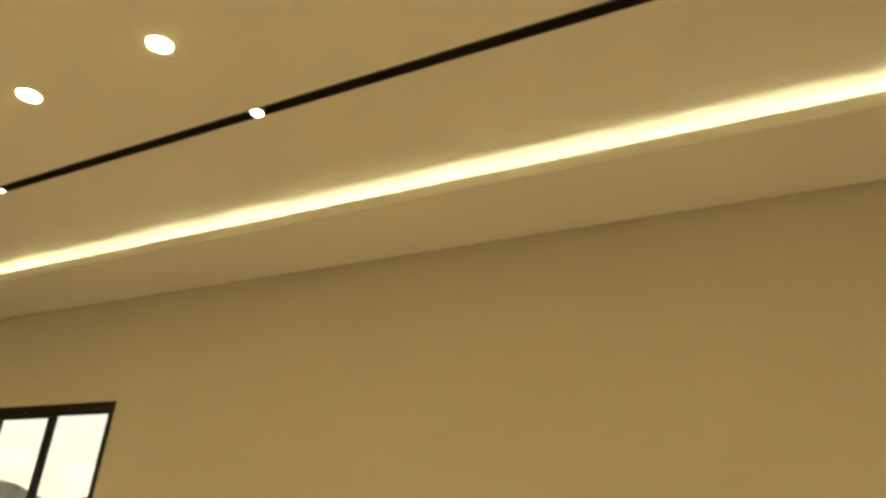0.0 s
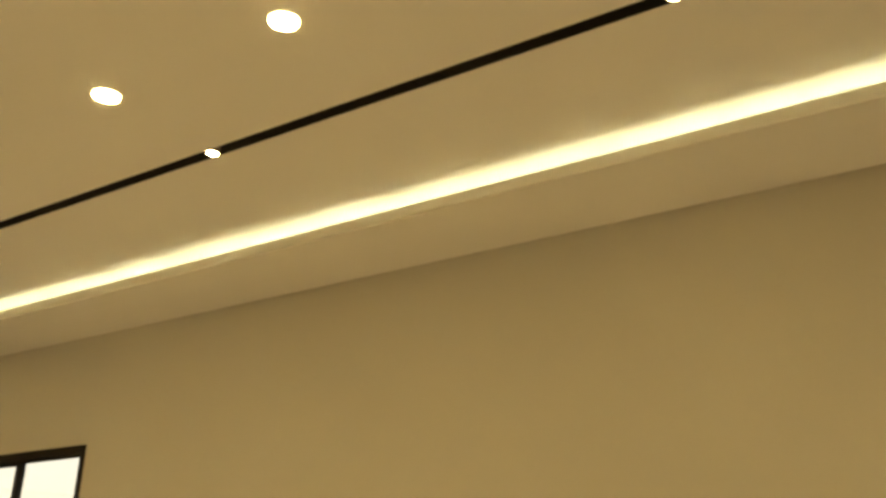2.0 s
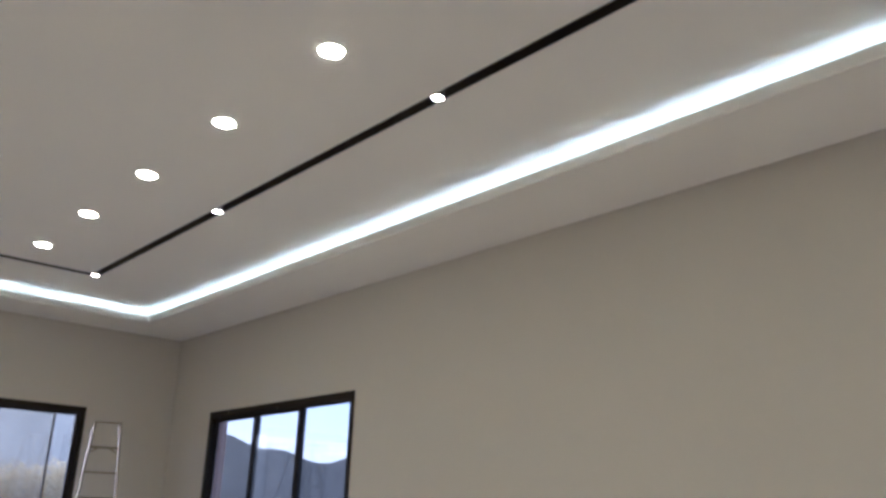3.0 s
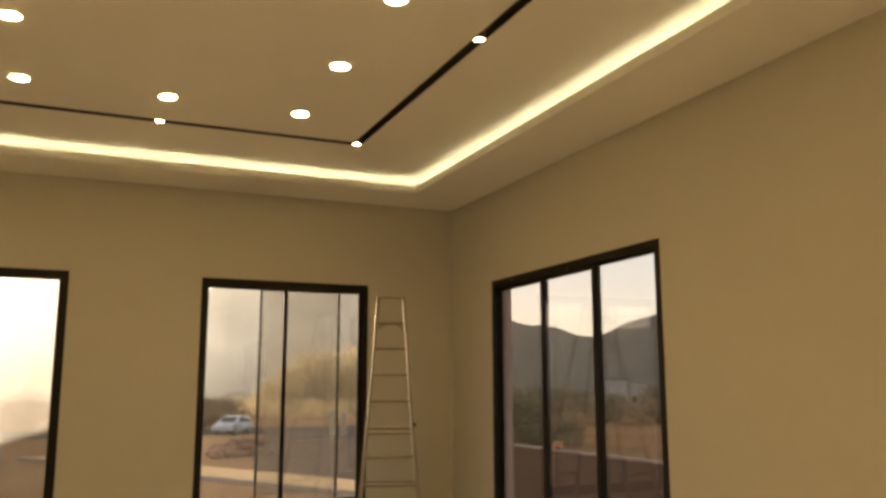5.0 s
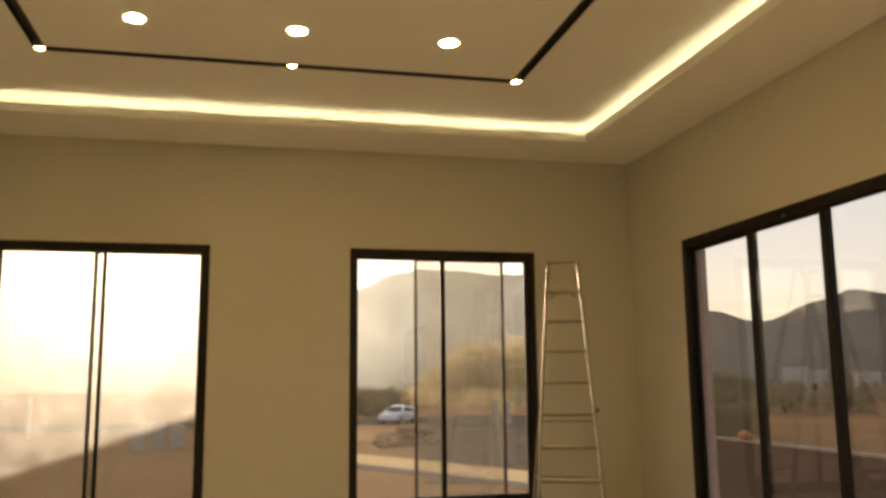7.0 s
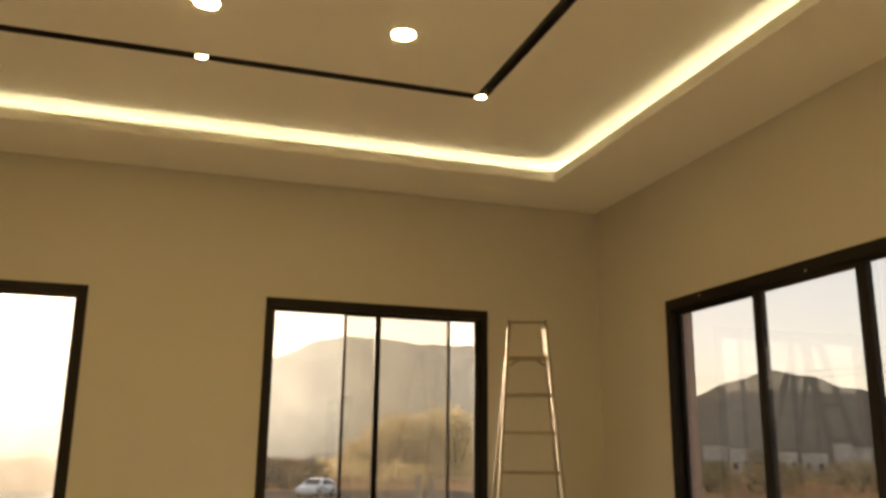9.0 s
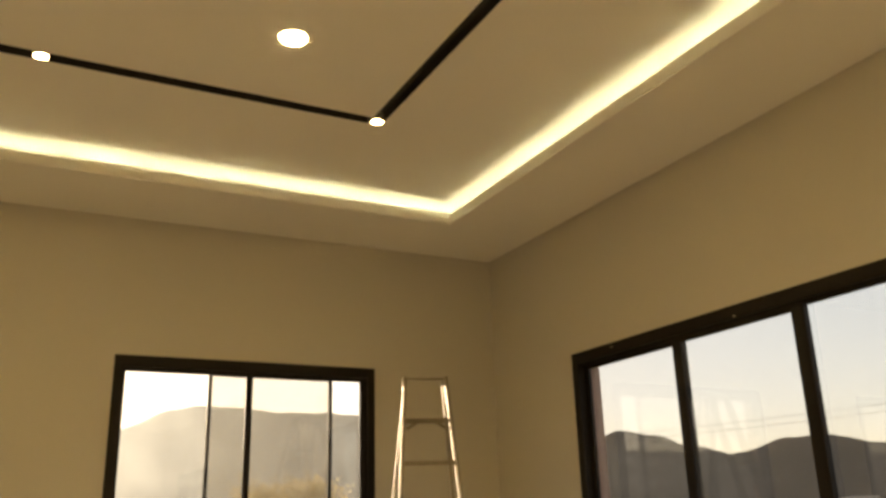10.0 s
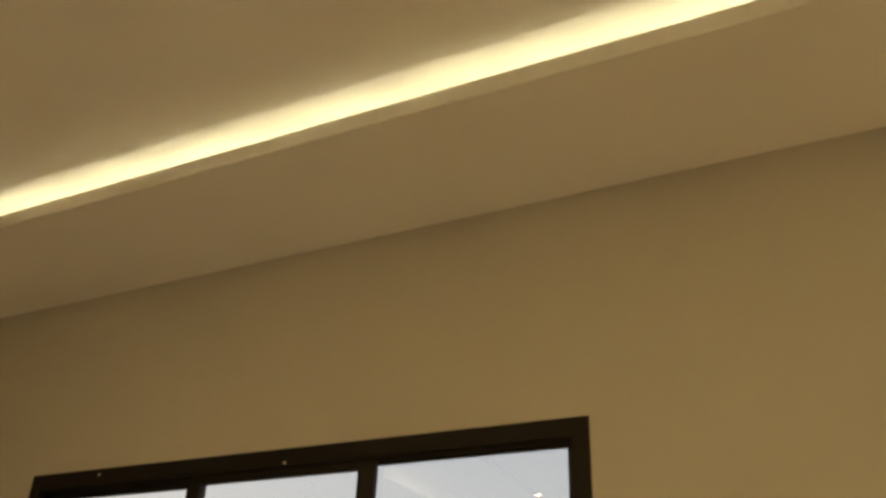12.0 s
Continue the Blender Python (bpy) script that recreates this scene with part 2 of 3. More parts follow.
def lathe(bm, profile, seg=32):
    """A closed profile of (radius, z) turned round z."""
    rings = [[bm.verts.new((r * math.cos(2 * math.pi * i / seg), r * math.sin(2 * math.pi * i / seg), z)) for i in range(seg)] for r, z in profile]
    for k in range(len(rings)):
        a, b = rings[k], rings[(k + 1) % len(rings)]
        for i in range(seg):
            bm.faces.new((a[i], a[(i + 1) % seg], b[(i + 1) % seg], b[i]))
    bmesh.ops.recalc_face_normals(bm, faces=bm.faces)


def part(name, bm, mat, parent=None, label="", smooth=False):
    me = bpy.data.meshes.new(name)
    bm.to_mesh(me)
    bm.free()
    if smooth:
        for p in me.polygons:
            p.use_smooth = True
    me.materials.append(mat)
    ob = new(name, me)
    ob.parent = parent
    return tagged(ob, label)


def thing(name, label, category, group="", kind="", m=None):
    ob = new(name)
    ob.empty_display_size = 0.1
    if m is not None:
        ob.matrix_basis = m
    return tagged(ob, label, category, group, kind)


# ---- the room ----
L, W = 14.32, 7.19                   # inside length (x) and width (-y)
Z_LOW, Z_TOP = 3.772, 3.930          # dropped border and upper ceiling
BORDER, WEST_LESS = 0.762, 0.022     # width of the dropped border, and how much narrower it is at the west end
SILL, HEAD, HEAD_NORTH = 0.32, 2.801, 2.777     # window openings
INNER, OUTER = 0.10, 0.135            # wall leaves
TRACK_IN, TRACK_W = 1.79, 0.082      # track's centre line from the walls, its width
WEST_WINDOWS = ((-6.12, -4.245), (-2.935, -1.06))
NORTH_WINDOWS = ((1.085, 3.995), (10.425, 13.335))


def wall(name, spans, length_from, length_to, place, label, head=HEAD):
    """A wall with two leaves along local x, its inside face at local y = 0, with openings between SILL and head."""
    def leaf_of(y0, y1):
        bm = bmesh.new()
        edges = [length_from] + [v for s in spans for v in s] + [length_to]
        for i in range(0, len(edges), 2):
            box(bm, edges[i], edges[i + 1], y0, y1, 0, 4.2)
        for a, b in spans:
            box(bm, a, b, y0, y1, 0, SILL)
            box(bm, a, b, y0, y1, head, 4.2)
        return bm
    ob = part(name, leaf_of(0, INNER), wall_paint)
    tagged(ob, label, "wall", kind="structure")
    ob.matrix_basis = place
    part("outer_leaf", leaf_of(INNER + 0.0005, INNER + OUTER), outer_paint, ob, "pinkish plaster outside")
    return ob


wall("wall_west", WEST_WINDOWS, -W - 0.32, 0.0, pose(0, 0, 0, 0, 0, 90), "plain off-white painted wall with two tall dark-framed windows")
wall("wall_north", NORTH_WINDOWS, -0.32, L + 0.32, pose(0, 0, 0), "plain off-white painted long wall with two wide windows", HEAD_NORTH)
wall("wall_south", (), -L - 0.32, 0.32, pose(0, -W, 0, 0, 0, 180), "plain off-white painted wall")
wall("wall_east", (), 0.0, W, pose(L, 0, 0, 0, 0, -90), "plain off-white painted end wall")

bm = bmesh.new()
box(bm, -0.05, L + 0.05, -W - 0.05, 0.05, -0.15, 0)
tagged(part("floor", bm, floor_tile), "pale plain tiled floor", "floor", kind="structure")

# upper ceiling: an outer ring and an inner field, with the slot of the track between
bm = bmesh.new()
t0, t1 = TRACK_IN - TRACK_W / 2, TRACK_IN + TRACK_W / 2


def ring(bm, out, inn, z0, z1, less=0.0):
    """A rectangular ring round the room, between the insets out and inn from the walls, by less nearer to the west wall."""
    w_out, w_inn = (out - less if out else 0.0), inn - less
    box(bm, w_out, L - out, -inn, -out, z0, z1)
    box(bm, w_out, L - out, -W + out, -W + inn, z0, z1)
    box(bm, w_out, w_inn, -W + inn, -inn, z0, z1)
    box(bm, L - inn, L - out, -W + inn, -inn, z0, z1)


ring(bm, 0.0, t0, Z_TOP, Z_TOP + 0.1)
box(bm, t1, L - t1, -W + t1, -t1, Z_TOP, Z_TOP + 0.1)
box(bm, 0.0, L, -W, 0.0, Z_TOP + 0.1005, Z_TOP + 0.2)
tagged(part("ceiling", bm, ceiling_paint), "smooth off-white gypsum ceiling with a recessed track line", "ceiling", kind="structure")

# dropped border with an upstand that hides the light strip, and the back board of the cove
COVE = 0.16
bm = bmesh.new()
ring(bm, 0.0, BORDER - 0.02, Z_LOW, Z_LOW + 0.018, WEST_LESS)
ring(bm, BORDER - 0.02, BORDER, Z_LOW, Z_LOW + 0.075, WEST_LESS)
ring(bm, BORDER - COVE - 0.02, BORDER - COVE, Z_LOW + 0.018, Z_TOP, WEST_LESS)
tagged(part("ceiling_border", bm, ceiling_paint), "dropped off-white gypsum ceiling border with a lit cove", "ceiling", kind="structure")

# light strips standing on edge in the cove
z_led = Z_LOW + 0.0185
d_led = BORDER - 0.084
w_led = d_led - WEST_LESS


def led_strip(runs, label):
    ob = thing("led_strip", label, "light strip", "cove light strips")
    for x0, x1, y0, y1 in runs:
        bm = bmesh.new()
        box(bm, x0, x1, y0, y1, z_led + 0.001, z_led + 0.008)
        part("diode_tape", bm, strip_glow, ob)
    return ob


led_strip([(w_led, L - d_led, -d_led - 0.001, -d_led + 0.001)], "lit warm LED strip in the ceiling cove")
led_strip([(w_led, L - d_led, -W + d_led - 0.001, -W + d_led + 0.001)], "lit warm LED strip in the ceiling cove")
led_strip([(w_led - 0.001, w_led + 0.001, -W + d_led + 0.02, -d_led - 0.02)], "lit warm LED strip in the ceiling cove")
led_strip([(L - d_led - 0.001, L - d_led + 0.001, -W + d_led + 0.02, -d_led - 0.02)], "lit warm LED strip in the ceiling cove")

# black track channel in the slot
track = thing("light_track", "black recessed rectangular light track in the ceiling", "light track")


def channel(ax, ay, bx, by):
    """A U channel, open downwards, with a copper rail rib inside, between two points of the centre line."""
    w, h, t = TRACK_W / 2 - 0.0005, 0.055, 0.003
    outline = ((-w, -0.001), (-w, h + t), (w, h + t), (w, -0.001), (w - t, -0.001), (w - t, h), (0.012, h), (0.012, h - 0.012), (-0.012, h - 0.012), (-0.012, h), (-w + t, h), (-w + t, -0.001))
    along = ay == by
    bm = bmesh.new()
    ends = [[bm.verts.new((px, py + u, Z_TOP + z) if along else (px + u, py, Z_TOP + z)) for u, z in outline] for px, py in ((ax, ay), (bx, by))]
    bm.faces.new(ends[0])
    bm.faces.new(ends[1])
    for i in range(len(outline)):
        k = (i + 1) % len(outline)
        bm.faces.new((ends[0][i], ends[0][k], ends[1][k], ends[1][i]))
    bmesh.ops.recalc_face_normals(bm, faces=bm.faces)
    part("channel", bm, black_metal, track)


xa, xb, ya, yb = TRACK_IN, L - TRACK_IN, -TRACK_IN, -W + TRACK_IN
h = TRACK_W / 2
channel(xa - h, ya, xb + h, ya)
channel(xa - h, yb, xb + h, yb)
channel(xa, yb + h, xa, ya - h)
channel(xb, yb + h, xb, ya - h)


# ---- lamps ----
def downlight(m):
    ob = thing("downlight", "round recessed downlight, lit, with white trim ring", "downlight", "ceiling downlights", m=m)
    bm = bmesh.new()
    lathe(bm, [(0.065, 0.0), (0.065, -0.004), (0.067, -0.005), (0.073, -0.003), (0.074, 0.0)], 40)
    part("trim_ring", bm, white_trim, ob, "thin white ring", True)
    bm = bmesh.new()
    disc(bm, 0.0645, 0.0645, -0.0065, -0.0005, 40)
    part("diffuser", bm, downlight_glow, ob, "glowing round diffuser")
    return ob


def spotlight(m):
    ob = thing("track_spotlight", "small round lit spotlight set in the black track", "spotlight", "track spotlights", m=m)
    bm = bmesh.new()
    lathe(bm, [(0.0405, 0.05), (0.0405, -0.002), (0.0395, -0.005), (0.037, -0.005), (0.032, 0.001), (0.032, 0.05)], 32)
    part("housing", bm, spot_rim, ob, "dull metal rim", True)
    bm = bmesh.new()
    disc(bm, 0.032, 0.032, -0.0025, 0.008, 32)
    part("lens", bm, spot_glow, ob, "glowing lens")
    return ob


places = [(2.467 + 1.172 * i, y) for y in (-2.513, -4.667) for i in range(9)] + [(2.467, -3.595), (2.467 + 1.172 * 8, -3.595)]
first = downlight(pose(*places[0], Z_TOP))
for x, y in places[1:]:
    copy_thing(first, pose(x, y, Z_TOP))
step = (xb - xa) / 4
places = [(xa + step * i, y) for y in (ya, yb) for i in range(5)] + [(x, (ya + yb) / 2) for x in (xa, xb)]
first = spotlight(pose(*places[0], Z_TOP))
for x, y in places[1:]:
    copy_thing(first, pose(x, y, Z_TOP))


# ---- windows ----
def window(name, width, place, glass, label, fixed, sashes, head=HEAD):
    """A dark metal window in an opening width wide, local x along it, y outwards. sashes: (from, to, depth of its plane, stile left, stile right, top rail)."""
    ob = thing(name, label, "window", kind="structure", m=place)
    f, z0, z1 = fixed, SILL, head
    bm = bmesh.new()
    y0, y1 = -0.004, 0.085
    box(bm, 0, f, y0, y1, z0, z1, 0.003)
    box(bm, width - f, width, y0, y1, z0, z1, 0.003)
    box(bm, f - 0.001, width - f + 0.001, y0, y1, z1 - 0.075, z1, 0.003)
    box(bm, f - 0.001, width - f + 0.001, y0, y1, z0, z0 + 0.06, 0.003)
    # guide fins of the tracks
    for y in (0.02, 0.052):
        box(bm, f - 0.001, width - f + 0.001, y - 0.002, y + 0.002, z1 - 0.09, z1 - 0.07)
        box(bm, f - 0.001, width - f + 0.001, y - 0.002, y + 0.002, z0 + 0.055, z0 + 0.072)
    part("window_frame", bm, frame_metal, ob, "dark bronze metal frame")
    bm = bmesh.new()
    box(bm, -0.02, width + 0.02, INNER + OUTER - 0.03, INNER + OUTER + 0.05, z0 - 0.05, z0 - 0.004, 0.006)
    part("window_sill", bm, pale_concrete, ob)
    for a, b, y, sl, sr, *top_rail in sashes:
        sash = bmesh.new()
        t, b0 = z1 - 0.072, z0 + 0.05
        rail = top_rail[0] if top_rail else 0.045
        box(sash, a, a + sl, y - 0.013, y + 0.013, b0, t, 0.002)
        box(sash, b - sr, b, y - 0.013, y + 0.013, b0, t, 0.002)
        box(sash, a + sl, b - sr, y - 0.013, y + 0.013, t - rail, t, 0.002)
        box(sash, a + sl, b - sr, y - 0.013, y + 0.013, b0, b0 + 0.06, 0.002)
        s = part("sash", sash, frame_metal, ob)
        pane = bmesh.new()
        box(pane, a + sl - 0.004, b - sr + 0.004, y - 0.003, y + 0.003, b0 + 0.055, t - rail + 0.005)
        p = part("pane", pane, glass, s, "dusty clear glass")
        p.visible_shadow = False
    return ob


w_width = WEST_WINDOWS[0][1] - WEST_WINDOWS[0][0]
window("window_1", w_width, pose(0, WEST_WINDOWS[0][0], 0, 0, 0, 90), sunny_glass, "tall dark-framed two-sash window glaring with low sun", 0.07,
       [(0.06, 0.968, 0.036, 0.03, 0.034, 0.02), (0.853, w_width - 0.06, 0.068, 0.034, 0.03, 0.02)])
window("window_2", w_width, pose(0, WEST_WINDOWS[1][0], 0, 0, 0, 90), west_glass, "tall dark-framed window with sliding sashes beside the ladder", 0.055,
       [(0.05, 0.945, 0.036, 0.03, 0.047, 0.032), (0.640, 1.557, 0.068, 0.026, 0.029, 0.032), (0.897, w_width - 0.05, 0.036, 0.047, 0.062, 0.032)])
n_width = NORTH_WINDOWS[0][1] - NORTH_WINDOWS[0][0]
w3 = window("window_3", n_width, pose(NORTH_WINDOWS[0][0], 0, 0), north_glass, "wide dark-framed three-panel sliding window with hill view", 0.07,
            [(0.06, 1.065, 0.068, 0.045, 0.05), (1.0, 1.985, 0.036, 0.072, 0.08), (1.92, n_width - 0.06, 0.068, 0.05, 0.045, 0.02)], HEAD_NORTH)
window("window_4", n_width, pose(NORTH_WINDOWS[1][0], 0, 0), north_glass, "wide dark-framed sliding window with scraps of tape", 0.07,
       [(0.06, 0.712, 0.036, 0.035, 0.044), (0.668, 1.47, 0.068, 0.044, 0.045), (1.43, 2.22, 0.036, 0.045, 0.045), (2.18, n_width - 0.06, 0.068, 0.045, 0.035)], HEAD_NORTH)


def screw(parent, x, z):
    """A pale screw head on the face of a frame."""
    bm = bmesh.new()
    bmesh.ops.create_cone(bm, cap_ends=True, segments=12, radius1=0.007, radius2=0.005, depth=0.004, matrix=Matrix.Translation((x, -0.0062, z)) @ Matrix.Rotation(math.pi / 2, 4, "X"))
    part("screw", bm, tape_paper, parent, "pale screw head")


screw(w3, 0.458, 2.747)
screw(w3, 1.548, 2.712)


def tape_scrap(x, z0, z1, y, width, bend, label):
    """A curled scrap of tape stuck to a frame."""
    bm = bmesh.new()
    rows = []
    for i in range(9):
        u = i / 8
        z = z1 + (z0 - z1) * u
        dx, dy = bend * math.sin(u * 2.2), -0.012 * math.sin(u * math.pi)
        rows.append([bm.verts.new((x + dx + s * width / 2, y + dy, z)) for s in (-1, 1)])
    for a, b in zip(rows, rows[1:]):
        bm.faces.new((a[0], a[1], b[1], b[0]))
    bmesh.ops.solidify(bm, geom=list(bm.faces), thickness=0.0015)
    tagged(part("tape_scrap", bm, tape_paper), label, "tape")


tape_scrap(10.622, 2.655, 2.765, -0.007, 0.009, 0.016, "loose curled scrap of cream masking tape on window frame")
tape_scrap(11.112, 2.55, 2.61, 0.018, 0.034, 0.0, "short beige tape patch on window stile")


# ---- step ladder ----
def step_ladder(m):
    ob = thing("step_ladder", "tall aluminium step ladder standing open by the window", "ladder", m=m)
    top, front, back = 2.53, -0.62, 0.62

    def half(z):
        return 0.130 + (top - z) * 0.066

    def depth(z, foot):
        return math.copysign(0.035, foot) + foot * (top - z) / top
    for s in (-1, 1):
        bm = bmesh.new()
        a, b = (s * half(0.02), depth(0.02, front), 0.02), (s * half(top), depth(top, front), top)
        bar(bm, a, b, 0.024, 0.060, bevel=0.0095)
        part("rail", bm, aluminium, ob)
        bm = bmesh.new()
        box(bm, a[0] - 0.022, a[0] + 0.022, a[1] - 0.04, a[1] + 0.04, 0, 0.04, 0.006)
        part("foot", bm, rubber, ob, "black rubber foot")
        bm = bmesh.new()
        a, b = (s * half(0.02) * 1.22, depth(0.02, back), 0.02), (s * half(top) * 0.92, depth(top, back), top)
        bar(bm, a, b, 0.020, 0.040, bevel=0.003)
        part("rear_rail", bm, aluminium, ob)
        bm = bmesh.new()
        box(bm, a[0] - 0.02, a[0] + 0.02, a[1] - 0.03, a[1] + 0.03, 0, 0.04, 0.006)
        part("foot", bm, rubber, ob, "black rubber foot")
        bm = bmesh.new()
        z = 1.12
        bar(bm, (s * (half(z) + 0.004), depth(z, front), z), (s * (half(z) - 0.01), depth(z, back), z + 0.02), 0.004, 0.022)
        part("spreader", bm, aluminium_step, ob)
        bm = bmesh.new()
        box(bm, s * half(top) - 0.010, s * half(top) + 0.010, -0.070, 0.055, top - 0.035, top + 0.018, 0.006)
        part("hinge", bm, aluminium_step, ob)
    for k in range(1, 10):
        z = 2.532 - 0.258 * k
        y, w = depth(z, front), half(z) - 0.012
        bm = bmesh.new()
        box(bm, -w, w, y - 0.040, y + 0.040, z - 0.006, z + 0.004, 0.002)
        box(bm, -w, w, y - 0.044, y - 0.038, z - 0.020, z + 0.004, 0.001)
        box(bm, -w, w, y + 0.038, y + 0.042, z - 0.018, z + 0.002)
        part("step", bm, aluminium_step, ob)
    bm = bmesh.new()
    box(bm, -half(top), half(top), -0.062, -0.042, top - 0.008, top + 0.008, 0.004)
    part("top_bar", bm, aluminium_step, ob)
    # brackets under the uppermost step, and a catch on one rail
    for s in (-1, 1):
        bm = bmesh.new()
        z = 2.274
        bar(bm, (s * (half(z) - 0.02), depth(z, front) + 0.03, z - 0.055), (s * (half(z) - 0.09), depth(z, front) + 0.03, z - 0.012), 0.004, 0.018, side=(0, 1, 0))
        part("bracket", bm, aluminium, ob)
    bm = bmesh.new()
    z = 1.27
    bmesh.ops.create_cone(bm, cap_ends=True, segments=16, radius1=0.022, radius2=0.016, depth=0.03, matrix=Matrix.Translation((half(z) + 0.025, depth(z, front), z)) @ Matrix.Rotation(math.pi / 2, 4, "Y"))
    part("catch_knob", bm, rubber, ob, "dark plastic knob")
    for z in (0.40, 0.65, 0.90, 1.15):
        bm = bmesh.new()
        w = half(z) * (1.22 - 0.30 * z / top) + 0.012
        bar(bm, (-w, depth(z, back), z), (w, depth(z, back), z), 0.022, 0.016, side=(0, 0, 1))
        part("rear_bar", bm, aluminium, ob)
    return ob


step_ladder(pose(1.128, -1.19, 0, 0, 0, 70))


# ---- outdoors ----
GROUND = -1.9
bm = bmesh.new()
rim = [bm.verts.new((3000 * math.cos(i * math.pi / 32), 3000 * math.sin(i * math.pi / 32), GROUND)) for i in range(64)]
bm.faces.new(rim)
tagged(part("ground", bm, sand), "dry sandy brown open ground", "ground", kind="structure")

bm = bmesh.new()
box(bm, -0.5, L + 0.5, -W - 0.5, 0.5, GROUND - 0.3, -0.151)
tagged(part("plinth", bm, outer_paint), "pinkish plastered house plinth", "plinth", kind="structure")
bm = bmesh.new()
box(bm, -0.6, L + 0.6, -W - 0.6, 0.6, 4.201, 4.45)
tagged(part("roof_slab", bm, outer_paint), "flat plastered roof slab", "roof", kind="structure")


def strip(name, mat, ax, ay, bx, by, width, height, label, category):
    """A flat band on the ground from a to b."""
    bm = bmesh.new()
    bar(bm, (ax, ay, GROUND + height / 2 - 0.05), (bx, by, GROUND + height / 2 - 0.05), height + 0.1, width, side=(0, 0, 1))
    tagged(part(name, bm, mat), label, category, kind="structure")


strip("pavement", pale_concrete, -41.34, -4.93, -16.34, 7.97, 2.9, 0.12, "pale sunlit concrete strip along the plot", "pavement")
strip("kerb", coping_stone, -40.62, -6.33, -15.62, 6.57, 0.24, 0.17, "worn grey kerb stones along the concrete strip", "kerb")
strip("road", asphalt, -62, -110, -69.5, 24, 12.0, 0.03, "grey asphalt road", "road")
strip("side_road", asphalt, -26.5, 15, -63.4, 17, 13.0, 0.024, "grey asphalt side road behind the plot", "road")

strip("gravel_verge", verge_gravel, -20, 6.5, -54, 12.5, 9.0, 0.027, "dark grey-brown gravel verge beside the concrete strip", "verge")

# garden wall north of the house
garden = thing("garden_wall", "low brown plastered boundary wall with pale coping", "boundary wall")
bm = bmesh.new()
box(bm, -26, 40, 8.6, 8.8, GROUND - 0.05, -0.11)
part("wall_body", bm, garden_wall_paint, garden)
bm = bmesh.new()
box(bm, -26, 40, 8.56, 8.84, -0.11, -0.04, 0.01)
part("coping", bm, coping_stone, garden, "pale coping")

# rounded stone that sits on the coping
bm = bmesh.new()
lathe(bm, [(0.004, 0.0), (0.15, 0.0), (0.195, 0.03), (0.205, 0.08), (0.18, 0.14), (0.13, 0.19), (0.07, 0.215), (0.004, 0.225)], 24)
for v in bm.verts:
    k = 1 + 0.16 * noise.noise(v.co * 6)
    v.co = Vector((v.co.x * k * 1.15, v.co.y * k * 0.8, v.co.z * (k if v.co.z > 0 else 1)))
stone = part("stone", bm, clay, smooth=True)
tagged(stone, "rounded orange-tan stone lying on the wall coping", "stone")
stone.matrix_basis = pose(-12.0, 8.7, -0.041)

# hills all along the west and north, as one far range
RIDGE = ((-150, 3.0), (-125, 4.0), (-104, 5.0), (-92, 5.0), (-86, 5.4), (-83.4, 5.95), (-80.5, 7.1), (-79.0, 7.4), (-72, 6.95), (-68, 6.75), (-63.5, 5.1),
         (-60.4, 4.3), (-56.5, 3.5), (-53.2, 4.6), (-51, 5.2), (-49, 4.85), (-46.5, 4.0), (-44.2, 3.45), (-41, 4.25), (-39, 4.35), (-35.5, 3.65), (-31, 3.1), (-27, 2.6), (-15, 3.0), (10, 3.4), (60, 2.5))


def ridge(az):
    for (a, ea), (b, eb) in zip(RIDGE, RIDGE[1:]):
        if a <= az <= b:
            u = (az - a) / (b - a)
            u = u * u * (3 - 2 * u)
            return ea + (eb - ea) * u
    return 2.5


bm = bmesh.new()
rows = []
N_AZ, N_R = 420, 34
for i in range(N_AZ + 1):
    az = -150 + 210 * i / N_AZ
    col = []
    top_z = math.tan(radians(ridge(az) + 0.10 * noise.noise((az * 0.9, 3.1, 0)) + 0.07 * noise.noise((az * 2.6, 7.7, 0)))) * 900 + 1.6
    for j in range(N_R + 1):
        u = j / N_R
        r = 170 + 800 * u
        rise = math.sin(min(u * 800 / 730, 1.08) * math.pi / 2) ** 5 if u > 0 else 0.0
        x, y = r * math.sin(radians(az)), r * math.cos(radians(az))
        g = noise.fractal((x * 0.012, y * 0.012, 1.3), 1.0, 2.0, 5) * 9 * (1 - u) * math.sin(min(1, u * 1.12) * math.pi)
        g += 7 * noise.fractal((az * 0.45, u * 2.2, 9.1), 1.0, 2.0, 5) * math.sin(min(1, u * 1.12) * math.pi)      # gullies down the slopes
        z = GROUND - 2 + (top_z - GROUND + 2) * rise + g
        col.append(bm.verts.new((x, y, z)))
    rows.append(col)
for a, b in zip(rows, rows[1:]):
    for j in range(N_R):
        bm.faces.new((a[j], a[j + 1], b[j + 1], b[j]))
bmesh.ops.recalc_face_normals(bm, faces=bm.faces)
tagged(part("backdrop", bm, hazed_rock, smooth=True), "far bare brown rocky hills, sunset haze painted on as glow", "hills", kind="structure")


